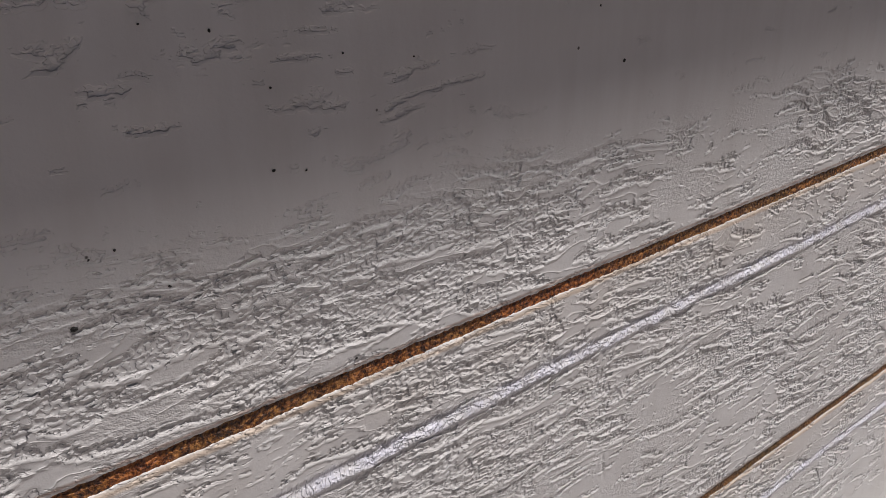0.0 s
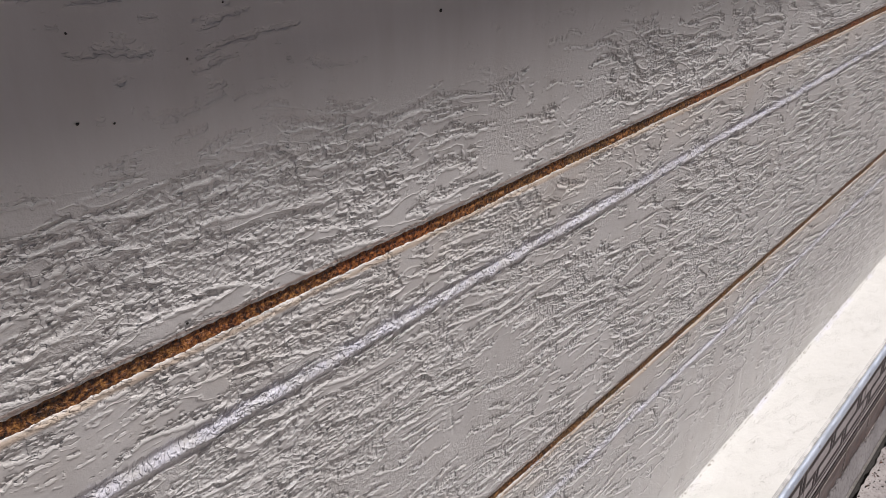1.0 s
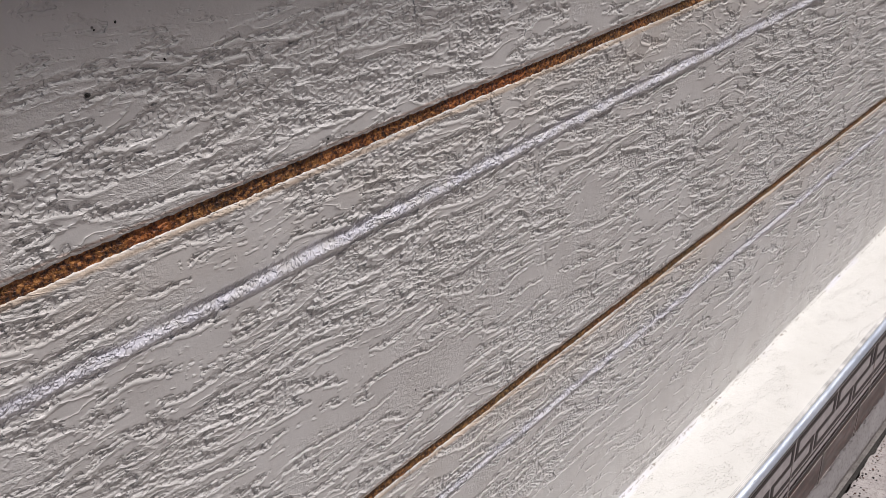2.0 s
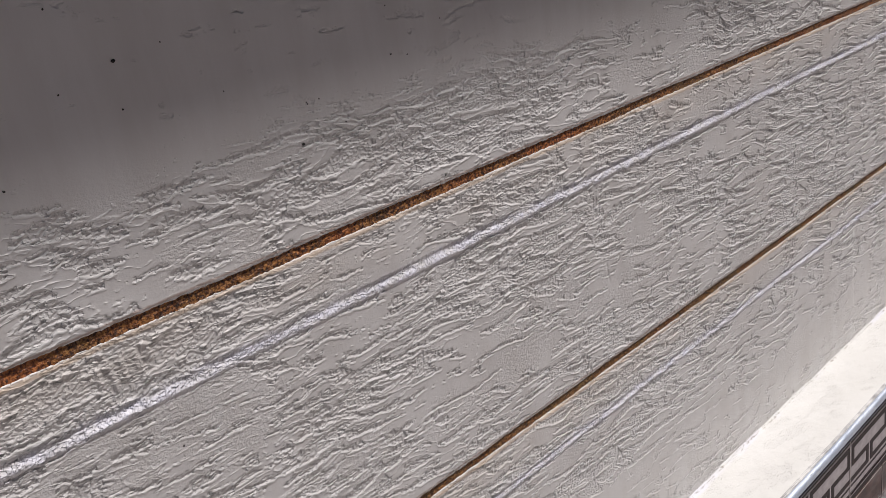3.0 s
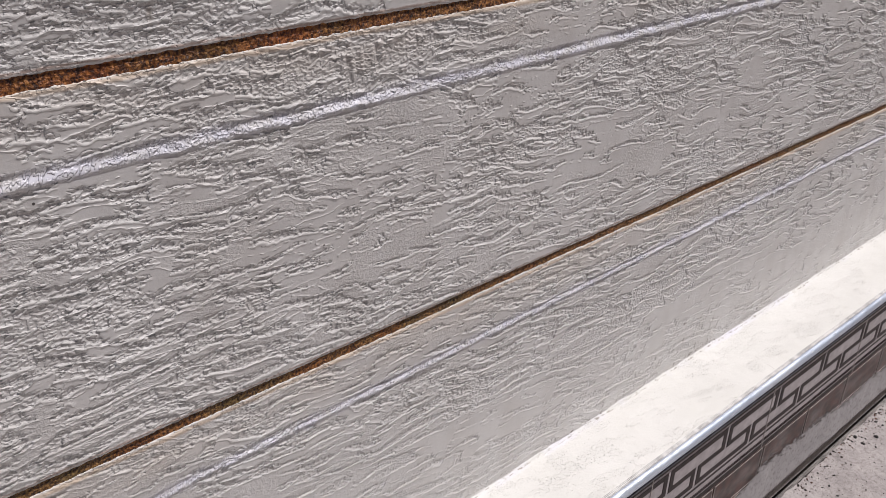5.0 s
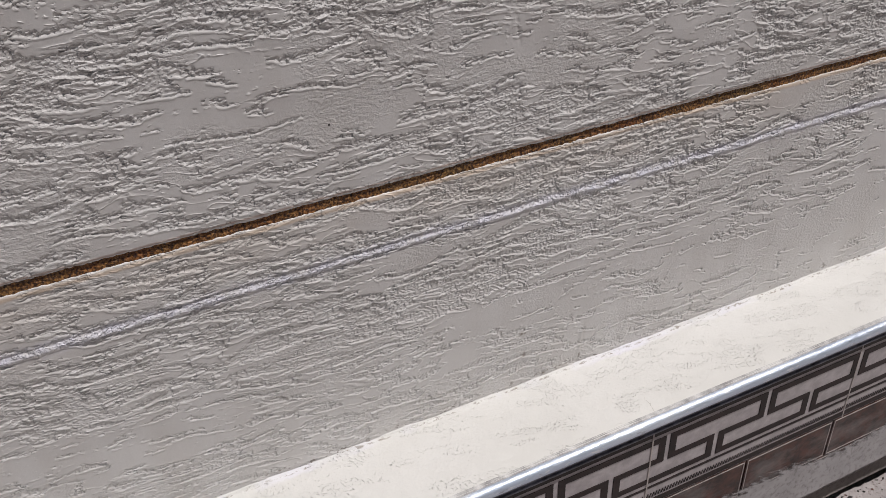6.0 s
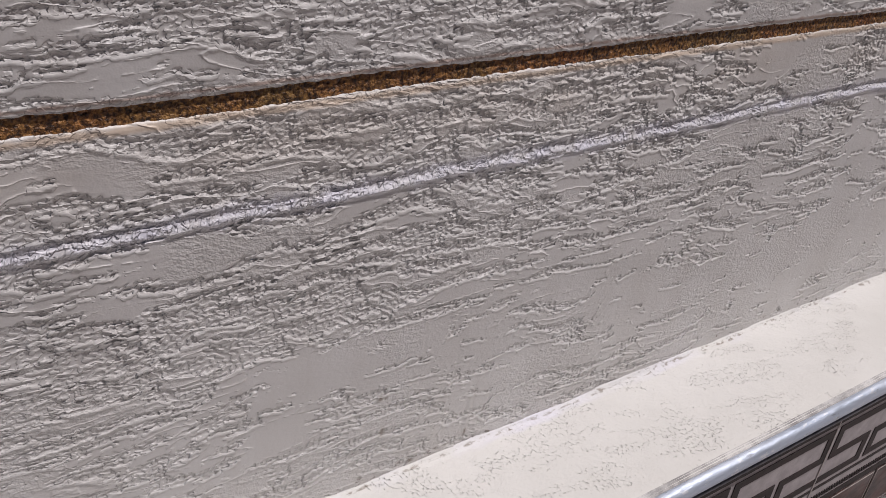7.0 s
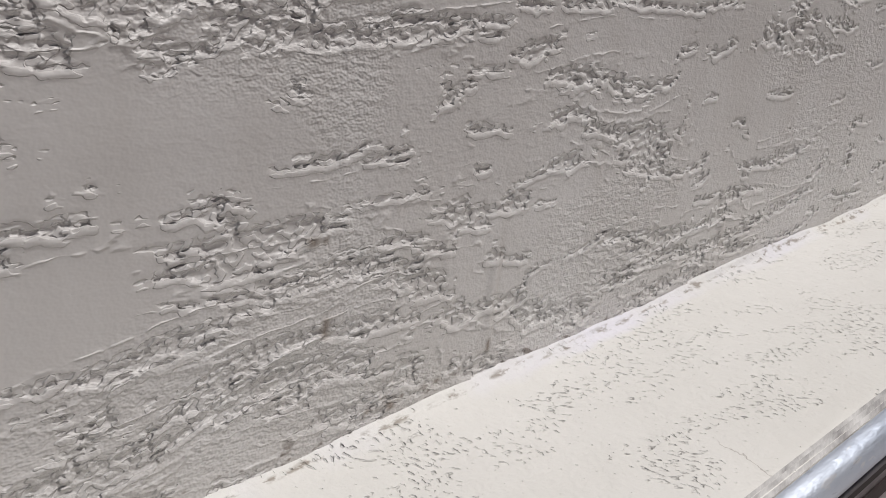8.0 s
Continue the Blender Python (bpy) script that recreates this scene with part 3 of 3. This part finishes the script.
tagged(ledge, "cream-white painted plaster ledge on top of tiled skirting", "ledge", kind="structure")

# ---- metal tile trim ----
prof = [(FACE + 0.0058 - 0.0007 * k, LEDGE - (0.0002 if k % 2 else 0.0019) + (0.0004 if k == 3 else 0)) for k in range(8)] + [(FACE + 0.0002, LEDGE + 0.0004)]
for k in range(12):
    a = radians(105 - k * 11)
    prof.append((FACE - 0.0018 - 0.0050 * math.cos(a), LEDGE - 0.0040 + 0.0056 * math.sin(a)))
flange = [(FACE - 0.0052, LEDGE - 0.0070), (FACE - 0.0026, LEDGE - 0.0085), (FACE - 0.0026, LEDGE - 0.0118), (FACE - 0.0016, LEDGE - 0.0122), (FACE - 0.0016, LEDGE - 0.0145), (FACE - 0.0024, LEDGE - 0.0149), (FACE - 0.0024, LEDGE - 0.0175), (FACE - 0.0012, LEDGE - 0.0180), (FACE - 0.0012, TRIM_LOW), (FACE + 0.004, TRIM_LOW)]


def extrude(name, outline, mat, parent, label=""):
    bm = bmesh.new()
    rings = [[bm.verts.new((x, y + 0.0008 * (lattice(np.array(x / 0.13), np.array(0.5)) - 0.5), z)) for y, z in outline] for x in np.linspace(X0, X1, 160)]
    for ra, rb in zip(rings, rings[1:]):
        for a, b, c, d in zip(ra, ra[1:], rb[1:], rb):
            bm.faces.new((a, b, c, d))
    return part(name, bm, mat, parent, label, True)


trim = empty("tile_trim")
tagged(trim, "polished silver metal tile trim along the ledge", "trim", kind="structure")
extrude("seam", prof[:9], SEAM, trim, "grimy paint seam behind the nosing")
extrude("nosing", prof[8:], TRIM_METAL, trim)
extrude("flange", flange, FLANGE, trim, "dark blue-grey ribbed metal flange")

# ---- skirting ----
skirting = empty("tiled_skirting")
tagged(skirting, "tiled skirting with meander border over dark brown tiles", "skirting", kind="structure")
bm = bmesh.new()
box(bm, X0, X1, FACE + 0.004, 0.03, 0.01, LEDGE - 0.006)
part("bedding", bm, GROUT, skirting)

PERIOD, START, LENGTH = 0.1090, 0.0473, 0.232
KEY = {"a": 0.0, "b": 0.0436, "c": 0.0550, "d": 0.0972}
TOP_BAR, MID_BAR, LOW_BAR = (0.2152, 0.2213), (0.1915, 0.1975), (0.1702, 0.1761)
STROKE = 0.0068


def stroke(bm, x0, x1, z0, z1, y=FACE, proud=0.0005):
    box(bm, x0, x1, y - proud, y + 0.0001, z0, z1)


def meander(bm, a):
    """One turn of the running key: a foot, a crank each way and the bars that join them to the next turn."""
    b, c, d, n = (a + v for v in (KEY["b"], KEY["c"], KEY["d"], PERIOD))
    k = STROKE
    stroke(bm, a, d + k, *LOW_BAR)
    stroke(bm, a, a + k, LOW_BAR[1], MID_BAR[0])
    stroke(bm, d, d + k, LOW_BAR[1], MID_BAR[0])
    stroke(bm, a, b + k, *MID_BAR)
    stroke(bm, c, d + k, *MID_BAR)
    stroke(bm, b, b + k, MID_BAR[1], TOP_BAR[0])
    stroke(bm, c, c + k, MID_BAR[1], TOP_BAR[0])
    stroke(bm, c, n + KEY["b"] + k, *TOP_BAR)


def border_tile(x0, x1, parent):
    bm = bmesh.new()
    box(bm, x0 + 0.0005, x1 - 0.0005, FACE, FACE + 0.006, BORDER_LOW, TRIM_LOW - 0.0003)
    tile = part("border_tile", bm, BORDER_TILE, parent)
    bm = bmesh.new()
    for z0, z1 in ((0.2254, 0.2298), (0.1633, 0.1657), (0.1420, 0.1481)):
        stroke(bm, x0 + 0.0006, x1 - 0.0006, z0, z1)
    x = x0 + 0.001
    while x < x1 - 0.003:
        stroke(bm, x, x + 0.0017, 0.1506, 0.1531)
        stroke(bm, x + 0.0012, x + 0.0024, 0.1535, 0.1556)
        x += 0.0031
    part("border_stripe", bm, MEANDER, tile, "dark brown printed stripes")
    bm = bmesh.new()
    box(bm, x1 - 0.0007, x1 + 0.0007, FACE - 0.0007, FACE + 0.004, BORDER_LOW, TRIM_LOW - 0.0003)
    part("joint", bm, RIM, tile, "pale grouted joint")
    return tile


first = 0.0835 - 12 * LENGTH
count = int((3.2 - first) / LENGTH)
for k in range(count):
    border_tile(first + k * LENGTH, first + (k + 1) * LENGTH, skirting)
for k in range(-26, 28):
    bm = bmesh.new()
    meander(bm, START + k * PERIOD)
    part("meander", bm, MEANDER, skirting, "dark brown meander turn")


# ---- brown tiles under the border, two courses, with pale drawn rims ----
def brown_tile_mesh(w, h):
    bm = bmesh.new()
    box(bm, 0.0009, w - 0.0009, -0.0003, 0.006, 0.0007, h - 0.0007)
    me = bpy.data.meshes.new("brown_tile")
    bm.to_mesh(me)
    bm.free()
    me.materials.append(BROWN_TILE)
    bm = bmesh.new()
    for x0, x1, z0, z1 in ((0.0022, 0.0030, 0.002, h - 0.002), (w - 0.0030, w - 0.0022, 0.002, h - 0.002), (0.0022, w - 0.0022, 0.0016, 0.0023), (0.0022, w - 0.0022, h - 0.0023, h - 0.0016)):
        box(bm, x0, x1, -0.0006, 0.0001, z0, z1)
    rim = bpy.data.meshes.new("rim")
    bm.to_mesh(rim)
    bm.free()
    rim.materials.append(RIM)
    return me, rim


UPPER = brown_tile_mesh(0.1068, 0.0482)
LOWER = brown_tile_mesh(0.1068, 0.0558)
for k in range(-24, 26):
    for (me, rim), z, shift in ((UPPER, 0.0921, 0.0), (LOWER, 0.0358, 0.04)):
        ob = new("brown_tile", me)
        ob.parent, ob.location = skirting, (0.1985 + shift + k * 0.1068, FACE, z)
        r = new("rim", rim)
        r.parent, r["label"] = ob, "thin pale drawn rim"

# ---- cement smeared over the foot of the tiles ----
sx = np.concatenate([np.arange(-0.6, 1.4, 0.0016), np.arange(1.4, 2.0, 0.004), np.arange(2.0, X1, 0.1)])
sv = np.linspace(0, 1, 26)
cx, cv = np.meshgrid(sx, sv)
lean = 0.012 * cv ** 2
crest = 0.110 + 0.034 * (fractal(cx / 0.11, cx * 0 + 3.3, 2, 0.5, 131) - 0.5) + 0.022 * (fractal(cx / 0.035, cx * 0 + 7.7, 3, 0.55, 133) - 0.5)
cz = 0.047 + (crest - 0.047) * cv
thick = 0.0065 * (1 - cv) ** 1.2 + 0.0014 * step(1.0, 0.93, cv) + (fractal(cx / 0.02, cz / 0.015, 3, 0.5, 137) - 0.5) * 0.0016 - 0.0012
cy = FACE - thick
cy[0] += 0.03
cz[0] += 0.002 * fractal(sx / 0.012, sx * 0, 3, 0.6, 139)
smear = sheet("cement_smear", cx + lean, cy, cz, SMEAR, None, "", {"film": cv})
tagged(smear, "grey cement smeared along the foot of the tiles", "cement", kind="structure")

# ---- dirt in the gap, coloured near black for the shade there, and the ground ----
bm = bmesh.new()
box(bm, X0, X1, FACE - 0.03, FACE + 0.004, GROUND - 0.08, GROUND - 0.045)
tagged(part("gap_dirt", bm, DIRT), "dirt in the gap along the wall, coloured dark for its shade", "dirt", kind="structure")
gx = np.concatenate([[-60, -8, -2], np.arange(-1.0, 2.2, 0.006), [4, 12, 60, 800]])
gy = np.concatenate([[-800, -60, -8, -2, -1], np.arange(-0.45, FACE - 0.017, 0.005), [FACE - 0.0152, FACE - 0.0148, FACE - 0.0140]])
gx, gy = np.meshgrid(gx, gy)
near = np.abs(gx) < 2.3
gz = GROUND + (fractal(gx / 0.12, gy / 0.12, 4, 0.55, 121) - 0.5) * 0.006 * near + (fractal(gx / 0.014, gy / 0.014, 3, 0.6, 125) - 0.5) * 0.0030 * near
gy[-3:] += (fractal(gx[-3:] / 0.018, gx[-3:] * 0, 3, 0.6, 127) - 0.5) * 0.007 * near[-3:]
gz[-1] -= 0.05
for back in (0.3, 60.0, 800.0):
    gx, gy, gz = np.vstack([gx, gx[:1]]), np.vstack([gy, gx[:1] * 0 + back]), np.vstack([gz, gx[:1] * 0 + GROUND - 0.06])
ground = sheet("ground", gx, gy, gz, CONCRETE)
tagged(ground, "pale dusty concrete ground beside the wall", "ground", kind="structure")


# ---- loose chips on the ground ----
def chip_mesh(seed, size):
    rnd = random.Random(seed)
    bm = bmesh.new()
    bmesh.ops.create_icosphere(bm, subdivisions=1, radius=size)
    for v in bm.verts:
        v.co = Vector((v.co.x * 1.25, v.co.y * 0.9, v.co.z * 0.55)) * rnd.uniform(0.65, 1.25)
    me = bpy.data.meshes.new("stone_chip")
    bm.to_mesh(me)
    bm.free()
    me.materials.append(STONE)
    return me


CHIPS = [chip_mesh(k, 0.0032) for k in range(6)]
rnd = random.Random(5)


def chip(x, y, size, k):
    ob = new("stone_chip", CHIPS[k % 6])
    z = GROUND + float((fractal(np.array(x / 0.12), np.array(y / 0.12), 4, 0.55, 121) - 0.5) * 0.006 + (fractal(np.array(x / 0.014), np.array(y / 0.014), 3, 0.6, 125) - 0.5) * 0.0030)
    ob.location, ob.scale = (x, y, z + 0.0008 * size), (size, size, size)
    ob.rotation_euler = (0, 0, rnd.uniform(0, 6.28))
    tagged(ob, "small black stone chip lying on pale concrete", "stone", "chips on the ground")


for k, (x, y, size) in enumerate(((0.3342, -0.1043, 1.0), (0.3295, -0.1174, 0.9), (0.3559, -0.1233, 0.95), (0.4238, -0.0995, 0.6), (0.3214, -0.1062, 0.6), (0.3904, -0.1081, 0.7))):
    chip(x, y, size, k)
for k in range(230):
    chip(rnd.uniform(0.2, 1.1), FACE - 0.022 - abs(rnd.gauss(0, 0.08)), rnd.choice((0.16, 0.2, 0.25, 0.3, 0.5)), k)


# ---- soil and grit crumbled along the gap ----
def crumb_paint():
    m, nt, b = material("soil_crumb", 0.9)
    g = nt.nodes.new("ShaderNodeNewGeometry")
    nt.links.new(ramp(nt, g.outputs["Random Per Island"], [(0.0, (0.012, 0.010, 0.010)), (0.55, (0.05, 0.035, 0.028)), (0.8, (0.16, 0.07, 0.05)), (1.0, (0.30, 0.27, 0.25))]), b.inputs["Base Color"])
    return m


verts, faces = [], []
for k in range(1900):
    x = rnd.uniform(0.15, 1.3)
    edge = k % 5 < 2
    y = FACE - (0.0165 + rnd.expovariate(1 / 0.008) if edge else rnd.uniform(0.02, 0.30))
    r = rnd.choice((0.0004, 0.0005, 0.0006, 0.0008, 0.0011, 0.0015)) * (1.25 if edge else 0.9)
    z = GROUND + 0.2 * r + float((fractal(np.array(x / 0.12), np.array(y / 0.12), 4, 0.55, 121) - 0.5) * 0.006 + (fractal(np.array(x / 0.014), np.array(y / 0.014), 3, 0.6, 125) - 0.5) * 0.0030)
    n = len(verts)
    a = rnd.uniform(0, 6.28)
    for j in range(4):
        q = r * rnd.uniform(0.7, 1.3)
        verts.append((x + q * math.cos(a + j * 1.571), y + q * math.sin(a + j * 1.571), z + rnd.uniform(-0.2, 0.2) * r))
    verts += [(x, y, z + 0.8 * r), (x, y, z - 0.8 * r)]
    for j in range(4):
        faces += [(n + j, n + (j + 1) % 4, n + 4), (n + (j + 1) % 4, n + j, n + 5)]
me = bpy.data.meshes.new("soil_crumbs")
me.from_pydata(verts, [], faces)
tagged(link_mesh("soil_crumbs", me, crumb_paint()), "dark soil crumbs and grit scattered on the concrete", "soil", kind="stuff")
